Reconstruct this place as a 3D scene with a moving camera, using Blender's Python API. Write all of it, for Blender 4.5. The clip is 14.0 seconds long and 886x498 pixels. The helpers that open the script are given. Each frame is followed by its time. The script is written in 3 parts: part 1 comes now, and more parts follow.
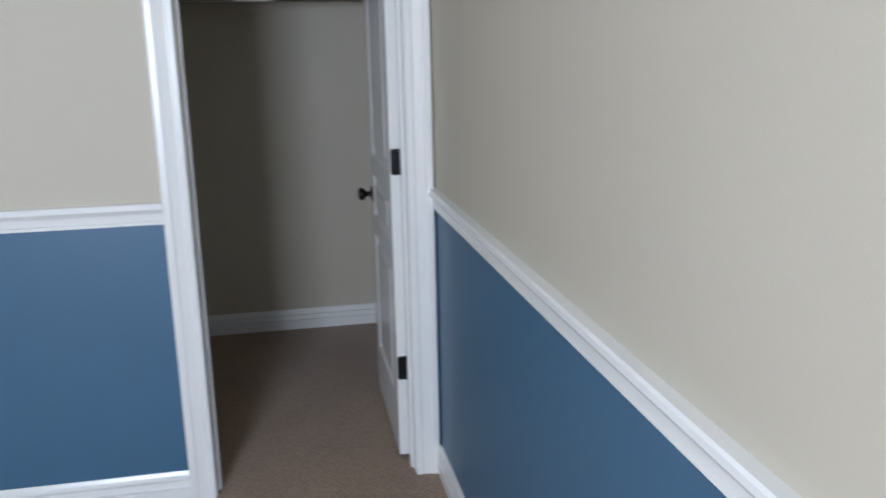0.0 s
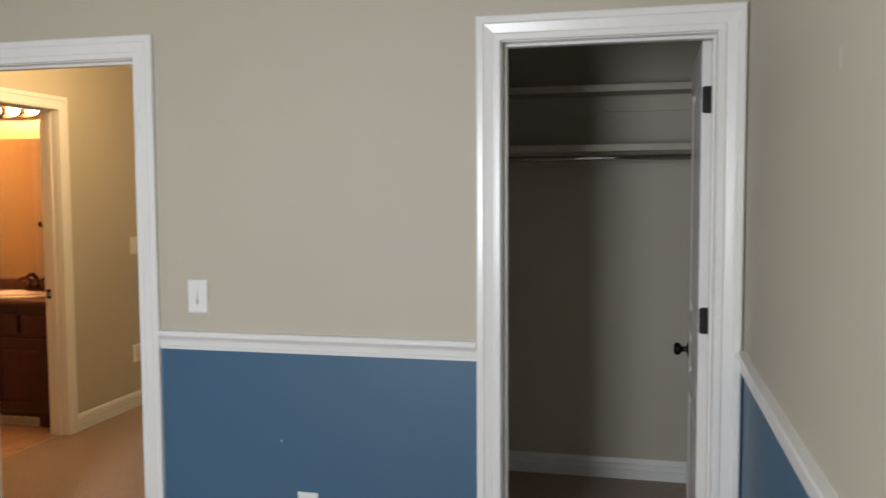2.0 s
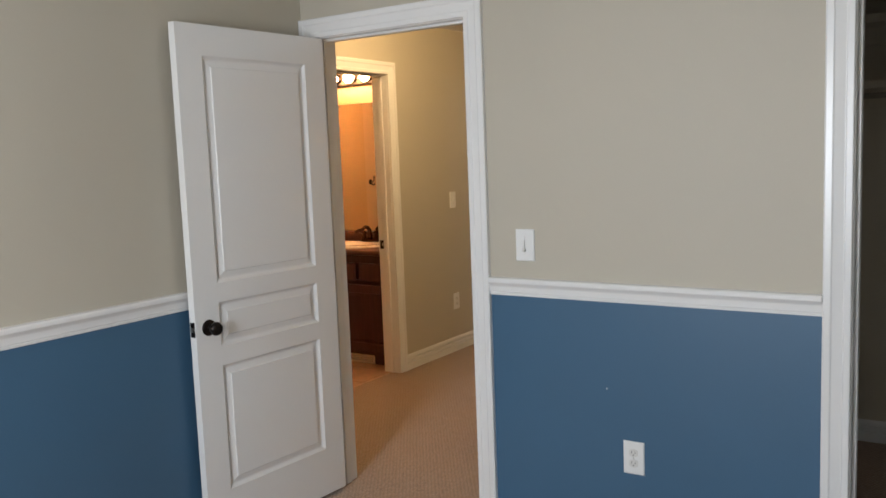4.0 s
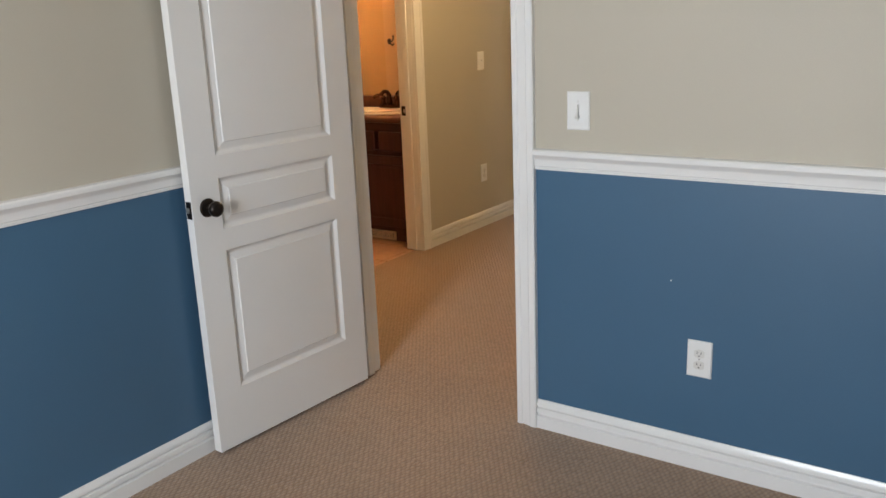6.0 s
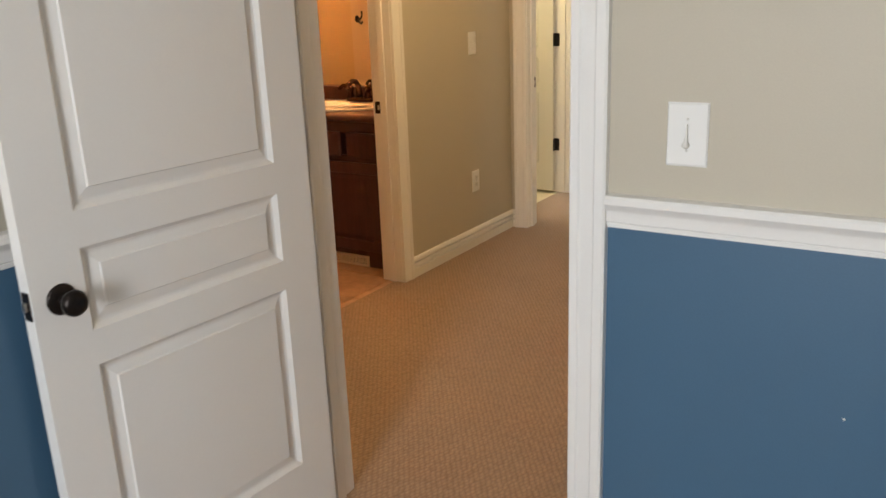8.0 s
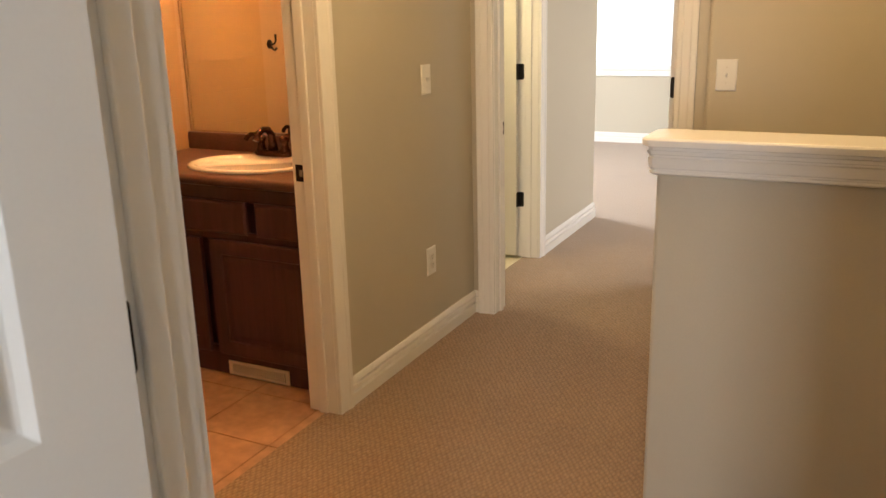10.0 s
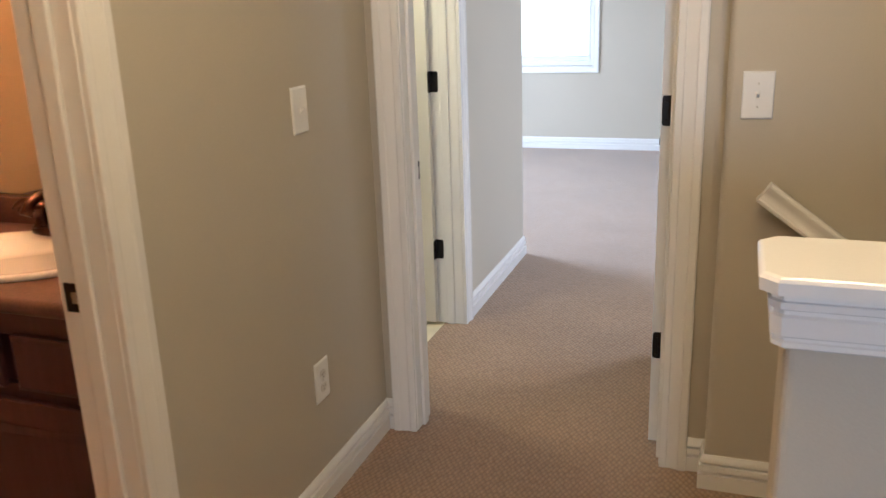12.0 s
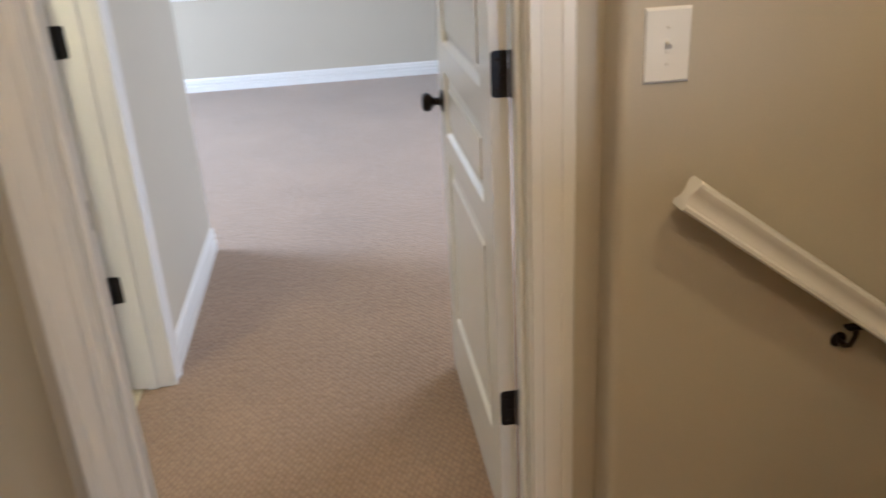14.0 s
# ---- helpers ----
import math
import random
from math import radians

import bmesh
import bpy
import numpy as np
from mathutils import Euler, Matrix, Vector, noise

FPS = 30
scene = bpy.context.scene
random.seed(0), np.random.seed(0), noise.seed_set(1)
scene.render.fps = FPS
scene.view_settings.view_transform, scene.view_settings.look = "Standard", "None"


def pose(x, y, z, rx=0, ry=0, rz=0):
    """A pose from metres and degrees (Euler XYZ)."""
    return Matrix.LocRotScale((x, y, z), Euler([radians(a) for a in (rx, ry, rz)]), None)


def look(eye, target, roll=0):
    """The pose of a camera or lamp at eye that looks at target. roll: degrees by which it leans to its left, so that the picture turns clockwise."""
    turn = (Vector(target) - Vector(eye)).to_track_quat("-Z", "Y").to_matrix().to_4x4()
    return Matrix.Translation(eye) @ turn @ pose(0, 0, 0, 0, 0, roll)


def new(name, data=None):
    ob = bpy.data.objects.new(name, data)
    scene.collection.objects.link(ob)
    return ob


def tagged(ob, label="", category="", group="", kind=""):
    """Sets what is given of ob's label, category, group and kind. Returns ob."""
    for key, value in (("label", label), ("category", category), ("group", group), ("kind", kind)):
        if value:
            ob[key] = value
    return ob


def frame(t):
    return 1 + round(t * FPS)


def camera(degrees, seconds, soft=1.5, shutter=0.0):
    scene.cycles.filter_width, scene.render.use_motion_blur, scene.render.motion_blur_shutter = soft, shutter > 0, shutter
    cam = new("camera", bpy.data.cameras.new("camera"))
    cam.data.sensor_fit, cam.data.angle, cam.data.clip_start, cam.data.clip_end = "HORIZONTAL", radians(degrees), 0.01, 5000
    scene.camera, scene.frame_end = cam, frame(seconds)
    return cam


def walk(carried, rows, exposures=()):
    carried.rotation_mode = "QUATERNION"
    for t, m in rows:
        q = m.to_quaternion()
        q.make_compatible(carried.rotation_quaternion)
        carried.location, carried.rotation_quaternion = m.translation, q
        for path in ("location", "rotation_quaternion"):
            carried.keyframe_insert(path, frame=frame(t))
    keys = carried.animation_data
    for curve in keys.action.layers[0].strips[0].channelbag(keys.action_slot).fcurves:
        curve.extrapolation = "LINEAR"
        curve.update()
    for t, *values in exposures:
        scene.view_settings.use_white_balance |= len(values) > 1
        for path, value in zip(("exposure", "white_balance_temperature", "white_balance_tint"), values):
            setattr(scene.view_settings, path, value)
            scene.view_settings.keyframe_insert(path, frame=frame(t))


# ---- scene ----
cam = camera(55.7, 14.0, soft=1.5, shutter=0.35)
PATH = [
    (0, (2.499, -2.692, 1.483), (2.87, -0.785, 1.01), -1.2),
    (0.5, (2.623, -2.753, 1.487), (2.602, -0.787, 1.122), -1.6),
    (1, (2.698, -2.795, 1.479), (2.479, -0.816, 1.293), -1.3),
    (1.5, (2.698, -2.806, 1.48), (2.379, -0.834, 1.375), -0.7),
    (2, (2.678, -2.799, 1.532), (2.219, -0.856, 1.399), -0.3),
    (2.5, (2.634, -2.802, 1.526), (1.932, -0.935, 1.376), -0.5),
    (3, (2.602, -2.832, 1.53), (1.689, -1.061, 1.356), -1.1),
    (3.5, (2.591, -2.848, 1.522), (1.559, -1.144, 1.34), -1.9),
    (4, (2.578, -2.838, 1.51), (1.483, -1.179, 1.287), -2.2),
    (6.5, (2.12, -2.291, 1.439), (1.026, -0.713, 0.879), -2.3),
    (7, (1.936, -2.076, 1.425), (0.871, -0.481, 0.86), -2.4),
    (7.5, (1.702, -1.881, 1.434), (0.688, -0.257, 0.856), -2.6),
    (8, (1.542, -1.598, 1.426), (0.509, 0.014, 0.848), -2.2),
    (8.5, (1.406, -1.341, 1.419), (0.372, 0.28, 0.869), -2.1),
    (8.7, (1.314, -1.23, 1.421), (0.302, 0.409, 0.882), -2.0),
    (10.8, (0.503, -0.142, 1.429), (-0.325, 1.594, 0.881), -1.9),
    (11, (0.445, -0.02, 1.424), (-0.377, 1.719, 0.876), -2.2),
    (11.5, (0.366, 0.262, 1.451), (-0.418, 2.022, 0.913), -2.3),
    (12, (0.223, 0.572, 1.435), (-0.422, 2.377, 0.865), -2.0),
    (12.5, (0.073, 0.801, 1.421), (-0.508, 2.61, 0.795), -2.2),
    (13, (-0.041, 1.077, 1.423), (-0.583, 2.88, 0.747), -2.4),
    (13.5, (-0.158, 1.332, 1.408), (-0.438, 3.185, 0.711), -2.9),
    (14, (-0.268, 1.57, 1.424), (-0.069, 3.398, 0.638), -3.3),
]
walk(cam, [(t, look(*p)) for t, *p in PATH], [(0.0, 0.31, 5600, 10), (0.5, 0.33, 5800, 10), (1.1, 0.14, 6150, 10), (1.5, 0.06, 6350, 10), (4.0, -0.04, 6200, 10), (6.5, 0.22, 6250, 10), (7.5, 0.25, 6350, 10), (8.5, 0.24, 6700, 10), (10.8, 0.34, 6250, 10), (11.0, 0.34, 6150, 10), (11.5, 0.30, 5600, 10), (12.0, 0.20, 5000, 10), (12.5, 0.14, 4900, 10), (14.0, 0.15, 5050, 10)])

# ---- world and light ----
world = bpy.data.worlds.new("world")
scene.world = world
world.use_nodes = True
wn = world.node_tree.nodes
sky = wn.new("ShaderNodeTexSky")
sky.sky_type, sky.sun_disc, sky.sun_elevation, sky.sun_rotation = "NISHITA", False, radians(50), radians(120)
world.node_tree.links.new(sky.outputs[0], wn["Background"].inputs[0])
wn["Background"].inputs[1].default_value = 0.12
scene.view_settings.exposure = 0.0


def area(name, place, target, sx, sy, watts, color):
    data = bpy.data.lights.new(name, "AREA")
    data.shape, data.size, data.size_y, data.energy, data.color = "RECTANGLE", sx, sy, watts, color
    ob = new(name, data)
    ob.matrix_world = look(place, target)
    return ob


def bulb_light(name, place, watts, color, radius=0.04):
    data = bpy.data.lights.new(name, "POINT")
    data.energy, data.color, data.shadow_soft_size = watts, color, radius
    ob = new(name, data)
    ob.location = place
    return ob


DAY = (0.93, 0.96, 1.0)
area("bedroom_window_light", (1.42, -3.97, 1.45), (1.5, 0, 0.95), 0.78, 1.2, 79, DAY)
area("left_window_light", (-3.97, 6.2, 1.45), (-0.6, 5.4, -0.3), 1.4, 1.25, 185, DAY)
# Added fill from an unseen opening, brightens the far bedroom's left wall and carpet.
area("right_fill_light", (1.87, 5.6, 1.45), (-1.0, 4.4, -0.2), 1.4, 1.3, 48, (1.0, 0.93, 0.88))
# Added fill without a fixture, lifts the hall's left wall and carpet.
bulb_light("hall_fill_light", (-0.18, 1.35, 2.34), 32, (1.0, 0.65, 0.30), 0.2)
bulb_light("stair_light", (0.50, 2.05, 2.42), 22, (1.0, 0.67, 0.31), 0.035)
bulb_light("master_bath_light", (-1.32, 3.38, 2.39), 46, (1.0, 0.80, 0.42), 0.1)


# ---- materials ----
def material(name, color, rough=0.5, metal=0.0, spread=0.0, bump=0.0, fine=300.0, wide=1.6, coat=0.0):
    """A surface with its colour varied at two scales by spread and a fine relief of bump metres."""
    m = bpy.data.materials.new(name)
    m.use_nodes = True
    n, l = m.node_tree.nodes, m.node_tree.links
    b = n["Principled BSDF"]
    b.inputs["Base Color"].default_value = (*color, 1)
    b.inputs["Roughness"].default_value = rough
    b.inputs["Metallic"].default_value = metal
    b.inputs["Coat Weight"].default_value = coat
    if spread or bump:
        geo = n.new("ShaderNodeNewGeometry")
        a, c = n.new("ShaderNodeTexNoise"), n.new("ShaderNodeTexNoise")
        a.inputs["Scale"].default_value, a.inputs["Detail"].default_value = wide, 5
        c.inputs["Scale"].default_value, c.inputs["Detail"].default_value = fine, 3
        l.new(geo.outputs["Position"], a.inputs["Vector"])
        l.new(geo.outputs["Position"], c.inputs["Vector"])
        if spread:
            add = n.new("ShaderNodeMath")
            add.operation = "ADD"
            l.new(a.outputs["Fac"], add.inputs[0])
            l.new(c.outputs["Fac"], add.inputs[1])
            ramp = n.new("ShaderNodeMapRange")
            ramp.inputs["From Min"].default_value, ramp.inputs["From Max"].default_value = 0.7, 1.3
            ramp.inputs["To Min"].default_value, ramp.inputs["To Max"].default_value = 1 - spread, 1 + spread
            l.new(add.outputs[0], ramp.inputs["Value"])
            mul = n.new("ShaderNodeVectorMath")
            mul.operation = "SCALE"
            mul.inputs[0].default_value = color
            l.new(ramp.outputs[0], mul.inputs["Scale"])
            l.new(mul.outputs[0], b.inputs["Base Color"])
            rr = n.new("ShaderNodeMapRange")
            rr.inputs["To Min"].default_value, rr.inputs["To Max"].default_value = max(rough - 0.03, 0.02), min(rough + 0.03, 1)
            l.new(a.outputs["Fac"], rr.inputs["Value"])
            l.new(rr.outputs[0], b.inputs["Roughness"])
        if bump:
            bp = n.new("ShaderNodeBump")
            bp.inputs["Distance"].default_value, bp.inputs["Strength"].default_value = bump, 1.0
            l.new(c.outputs["Fac"], bp.inputs["Height"])
            l.new(bp.outputs[0], b.inputs["Normal"])
    return m


GREIGE = material("greige_paint", (0.50, 0.460, 0.373), 0.55, spread=0.025, bump=0.0003, fine=260)
BLUE = material("blue_paint", (0.056, 0.130, 0.218), 0.42, spread=0.05, bump=0.0003, fine=260)
TRIM = material("white_trim_paint", (0.79, 0.785, 0.765), 0.24, spread=0.012, bump=0.00012, fine=180)
CEIL = material("ceiling_paint", (0.78, 0.76, 0.72), 0.85, spread=0.03, bump=0.002, fine=120)
FAUCET = material("red_bronze", (0.075, 0.036, 0.026), 0.26, 0.85, spread=0.3, fine=60, wide=15)
# Bathroom wall colour with the bulbs' orange cast mixed into the greige.
TINTED_GREIGE = material("lamp_tinted_greige_paint", (0.50, 0.36, 0.23), 0.5, spread=0.025, bump=0.0003, fine=260)
BRONZE = material("oil_rubbed_bronze", (0.022, 0.017, 0.015), 0.32, 0.75, spread=0.3, fine=60, wide=15)
HINGE = material("black_hinge_metal", (0.018, 0.017, 0.017), 0.38, 0.6, spread=0.2, fine=80, wide=20)
PORCELAIN = material("porcelain", (0.86, 0.86, 0.84), 0.12, coat=0.4)
PLATE = material("white_plastic", (0.80, 0.80, 0.78), 0.3)
SLOT_GREY = material("shaded_slot", (0.13, 0.125, 0.12), 0.6)
SLOT = material("dark_slot", (0.02, 0.02, 0.02), 0.6)
CHROME = material("chrome", (0.65, 0.65, 0.65), 0.18, 1.0)
STEEL = material("brushed_steel", (0.45, 0.43, 0.40), 0.3, 1.0)
RECEPTACLE = material("off_white_plastic", (0.70, 0.69, 0.65), 0.3)
REGISTER = material("cream_enamel", (0.62, 0.56, 0.47), 0.4)
MIRROR = material("mirror_silver", (0.86, 0.87, 0.86), 0.02, 1.0)
COUNTER = material("brown_laminate", (0.095, 0.045, 0.040), 0.3, spread=0.35, fine=140, wide=9)


def wood(name, dark, light, rough=0.35):
    m = material(name, dark, rough, bump=0.0004, fine=200)
    n, l = m.node_tree.nodes, m.node_tree.links
    tc, mp, w, r = n.new("ShaderNodeTexCoord"), n.new("ShaderNodeMapping"), n.new("ShaderNodeTexNoise"), n.new("ShaderNodeValToRGB")
    mp.inputs["Scale"].default_value = (28, 28, 2.2)
    w.inputs["Scale"].default_value, w.inputs["Detail"].default_value, w.inputs["Distortion"].default_value = 1.0, 6, 0.8
    r.color_ramp.elements[0].color, r.color_ramp.elements[1].color = (*dark, 1), (*light, 1)
    r.color_ramp.elements[0].position, r.color_ramp.elements[1].position = 0.35, 0.7
    l.new(tc.outputs["Object"], mp.inputs[0])
    l.new(mp.outputs[0], w.inputs["Vector"])
    l.new(w.outputs["Fac"], r.inputs[0])
    l.new(r.outputs[0], m.node_tree.nodes["Principled BSDF"].inputs["Base Color"])
    return m


WOOD = wood("dark_cherry_wood", (0.052, 0.018, 0.020), (0.082, 0.030, 0.031))


def carpet_material():
    m = bpy.data.materials.new("beige_loop_carpet")
    m.use_nodes = True
    n, l = m.node_tree.nodes, m.node_tree.links
    b = n["Principled BSDF"]
    b.inputs["Roughness"].default_value = 0.97
    b.inputs["Specular IOR Level"].default_value = 0.2
    b.inputs["Sheen Weight"].default_value, b.inputs["Sheen Roughness"].default_value = 0.4, 0.4
    geo = n.new("ShaderNodeNewGeometry")
    mp = n.new("ShaderNodeMapping")
    mp.inputs["Rotation"].default_value = (0, 0, radians(38))
    mp.inputs["Scale"].default_value = (1.0, 0.55, 1.0)
    l.new(geo.outputs["Position"], mp.inputs[0])
    v = n.new("ShaderNodeTexVoronoi")
    v.inputs["Scale"].default_value, v.inputs["Randomness"].default_value = 80, 0.34
    l.new(mp.outputs[0], v.inputs["Vector"])
    tufts = n.new("ShaderNodeTexNoise")
    tufts.inputs["Scale"].default_value, tufts.inputs["Detail"].default_value = 38, 4
    l.new(geo.outputs["Position"], tufts.inputs["Vector"])
    worn = n.new("ShaderNodeTexNoise")
    worn.inputs["Scale"].default_value, worn.inputs["Detail"].default_value = 2.2, 5
    l.new(geo.outputs["Position"], worn.inputs["Vector"])
    r = n.new("ShaderNodeValToRGB")
    e = r.color_ramp.elements
    e[0].position, e[0].color = 0.0, (0.370, 0.253, 0.167, 1)
    e[1].position, e[1].color = 0.75, (0.225, 0.152, 0.098, 1)
    l.new(v.outputs["Distance"], r.inputs[0])
    s1, s2 = n.new("ShaderNodeMapRange"), n.new("ShaderNodeMapRange")
    for s, a, lo, hi in ((s1, tufts, 0.93, 1.06), (s2, worn, 0.92, 1.07)):
        s.inputs["From Min"].default_value, s.inputs["From Max"].default_value = 0.3, 0.7
        s.inputs["To Min"].default_value, s.inputs["To Max"].default_value = lo, hi
        l.new(a.outputs["Fac"], s.inputs["Value"])
    mu = n.new("ShaderNodeMath")
    mu.operation = "MULTIPLY"
    l.new(s1.outputs[0], mu.inputs[0])
    l.new(s2.outputs[0], mu.inputs[1])
    sc = n.new("ShaderNodeVectorMath")
    sc.operation = "SCALE"
    l.new(r.outputs[0], sc.inputs[0])
    l.new(mu.outputs[0], sc.inputs["Scale"])
    l.new(sc.outputs[0], b.inputs["Base Color"])
    inv = n.new("ShaderNodeMath")
    inv.operation = "SUBTRACT"
    inv.inputs[0].default_value = 1.0
    l.new(v.outputs["Distance"], inv.inputs[1])
    bp = n.new("ShaderNodeBump")
    bp.inputs["Distance"].default_value, bp.inputs["Strength"].default_value = 0.0038, 1.0
    l.new(inv.outputs[0], bp.inputs["Height"])
    l.new(bp.outputs[0], b.inputs["Normal"])
    return m


CARPET = carpet_material()


def tiled(name, color, line, size, rough=0.35, width=0.008, depth=0.4, cloud=0.17, shift=(0, 0)):
    m = material(name, color, rough)
    n, l = m.node_tree.nodes, m.node_tree.links
    geo, mp, br = n.new("ShaderNodeNewGeometry"), n.new("ShaderNodeMapping"), n.new("ShaderNodeTexBrick")
    mp.inputs["Location"].default_value = (*shift, 0)
    l.new(geo.outputs["Position"], mp.inputs[0])
    src = mp.outputs[0]
    br.offset, br.squash = 0.0, 1.0
    br.inputs["Scale"].default_value = 1.0
    br.inputs["Brick Width"].default_value, br.inputs["Row Height"].default_value = size
    br.inputs["Mortar Size"].default_value = width
    br.inputs["Color1"].default_value = (*color, 1)
    br.inputs["Color2"].default_value = (*[c * 0.93 for c in color], 1)
    br.inputs["Mortar"].default_value = (*line, 1)
    l.new(src, br.inputs["Vector"])
    noise_ = n.new("ShaderNodeTexNoise")
    noise_.inputs["Scale"].default_value, noise_.inputs["Detail"].default_value = 14, 6
    l.new(geo.outputs["Position"], noise_.inputs["Vector"])
    mr = n.new("ShaderNodeMapRange")
    mr.inputs["To Min"].default_value, mr.inputs["To Max"].default_value = 1 - cloud, 1 + cloud
    l.new(noise_.outputs["Fac"], mr.inputs["Value"])
    sc = n.new("ShaderNodeVectorMath")
    sc.operation = "SCALE"
    l.new(br.outputs["Color"], sc.inputs[0])
    l.new(mr.outputs[0], sc.inputs["Scale"])
    l.new(sc.outputs[0], m.node_tree.nodes["Principled BSDF"].inputs["Base Color"])
    bp = n.new("ShaderNodeBump")
    bp.inputs["Distance"].default_value, bp.inputs["Strength"].default_value, bp.invert = 0.001, depth, True
    l.new(br.outputs["Fac"], bp.inputs["Height"])
    l.new(bp.outputs[0], m.node_tree.nodes["Principled BSDF"].inputs["Normal"])
    return m


VINYL = material("tan_tile", (0.45, 0.255, 0.15), 0.33, spread=0.22, fine=22, wide=6)
GROUT = material("brown_grout", (0.25, 0.145, 0.09), 0.8, spread=0.1, bump=0.0004)
CREAM_VINYL = tiled("cream_vinyl_tile", (0.70, 0.65, 0.50), (0.60, 0.54, 0.40), (0.305, 0.305), 0.35, 0.004)
# Tile and grout colours include part of the vanity bulbs' orange light.
SHOWER = material("lamp_tinted_wall_tile", (0.46, 0.315, 0.165), 0.3, spread=0.015, fine=240, wide=2)
WALL_GROUT = material("lamp_tinted_wall_grout", (0.455, 0.31, 0.16), 0.5)


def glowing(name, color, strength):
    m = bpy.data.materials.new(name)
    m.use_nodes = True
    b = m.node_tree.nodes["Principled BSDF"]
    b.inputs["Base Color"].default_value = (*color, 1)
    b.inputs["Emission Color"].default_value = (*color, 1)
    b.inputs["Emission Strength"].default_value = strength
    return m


BULB = glowing("lit_bulb", (1.0, 0.50, 0.185), 132)
GLASS = bpy.data.materials.new("window_glass")
GLASS.use_nodes = True
gb = GLASS.node_tree.nodes["Principled BSDF"]
gb.inputs["Transmission Weight"].default_value, gb.inputs["Roughness"].default_value, gb.inputs["IOR"].default_value = 1.0, 0.0, 1.45
OUTSIDE = glowing("bright_overcast_outside", (0.93, 0.96, 1.0), 0.95)
# The fabric's own emission stands in for daylight coming through it.
BLIND = glowing("glowing_shade_fabric", (0.86, 0.89, 0.91), 1.0)


# ---- building helpers ----
def part(name, bm, material, parent=None, label=""):
    """Links a bmesh as one mesh object under a thing or part."""
    me = bpy.data.meshes.new(name)
    bmesh.ops.recalc_face_normals(bm, faces=bm.faces)
    bm.to_mesh(me)
    bm.free()
    for mm in material if isinstance(material, (list, tuple)) else [material]:
        me.materials.append(mm)
    ob = new(name, me)
    if parent is not None:
        ob.parent = parent
    return tagged(ob, label)


def thing(name, m, label, category, group="", kind=""):
    ob = new(name)
    ob.matrix_world = m if isinstance(m, Matrix) else pose(*m)
    return tagged(ob, label, category, group, kind)


def add_box(bm, lo, hi, bevel=0.0, segments=1):
    made = bmesh.ops.create_cube(bm, size=1)["verts"]
    lo, hi = Vector(lo), Vector(hi)
    for v in made:
        v.co = Vector([lo[i] + (v.co[i] + 0.5) * (hi[i] - lo[i]) for i in range(3)])
    if bevel:
        edges = {e for v in made for e in v.link_edges}
        bmesh.ops.bevel(bm, geom=list(edges), offset=bevel, segments=segments, affect="EDGES", profile=0.5)
    return bm


def box(lo, hi, bevel=0.0, segments=1):
    return add_box(bmesh.new(), lo, hi, bevel, segments)


def lathe(profile, m=Matrix(), segments=28, bm=None, scale=(1, 1)):
    """Turns (radius, height) about local z."""
    bm = bm or bmesh.new()
    rings = []
    for r, z in profile:
        if r < 1e-6:
            rings.append([bm.verts.new(m @ Vector((0, 0, z)))])
        else:
            rings.append([bm.verts.new(m @ Vector((scale[0] * r * math.cos(a * math.tau / segments), scale[1] * r * math.sin(a * math.tau / segments), z))) for a in range(segments)])
    for a, b in zip(rings, rings[1:]):
        for i in range(segments):
            j = (i + 1) % segments
            q = [a[i % len(a)], a[j % len(a)], b[j % len(b)], b[i % len(b)]]
            q = list(dict.fromkeys(q))
            if len(q) > 2:
                bm.faces.new(q)
    for ring in (rings[0], rings[-1]):
        if len(ring) > 1:
            bm.faces.new(ring)
    for f in bm.faces:
        f.smooth = True
    return bm


def soften(ob, angle=40):
    """Smooth shading, with edges sharper than the angle kept."""
    me = ob.data
    me.polygons.foreach_set("use_smooth", [True] * len(me.polygons))
    me.set_sharp_from_angle(angle=radians(angle))
    return ob


def tube(points, radius, segments=12, bm=None, scale=(1.0, 1.0)):
    """A round bar along points; radius may be a list."""
    bm = bm or bmesh.new()
    pts = [Vector(p) for p in points]
    radii = radius if isinstance(radius, (list, tuple)) else [radius] * len(pts)
    rings = []
    side = None
    for i, p in enumerate(pts):
        d = (pts[min(i + 1, len(pts) - 1)] - pts[max(i - 1, 0)]).normalized()
        if side is None:
            side = d.orthogonal().normalized()
        side = (side - d * side.dot(d)).normalized()
        up = d.cross(side)
        rings.append([bm.verts.new(p + radii[i] * (scale[0] * side * math.cos(a * math.tau / segments) + scale[1] * up * math.sin(a * math.tau / segments))) for a in range(segments)])
    for a, b in zip(rings, rings[1:]):
        for i in range(segments):
            j = (i + 1) % segments
            bm.faces.new([a[i], a[j], b[j], b[i]])
    bm.faces.new(rings[0])
    bm.faces.new(rings[-1])
    for f in bm.faces:
        f.smooth = True
    return bm


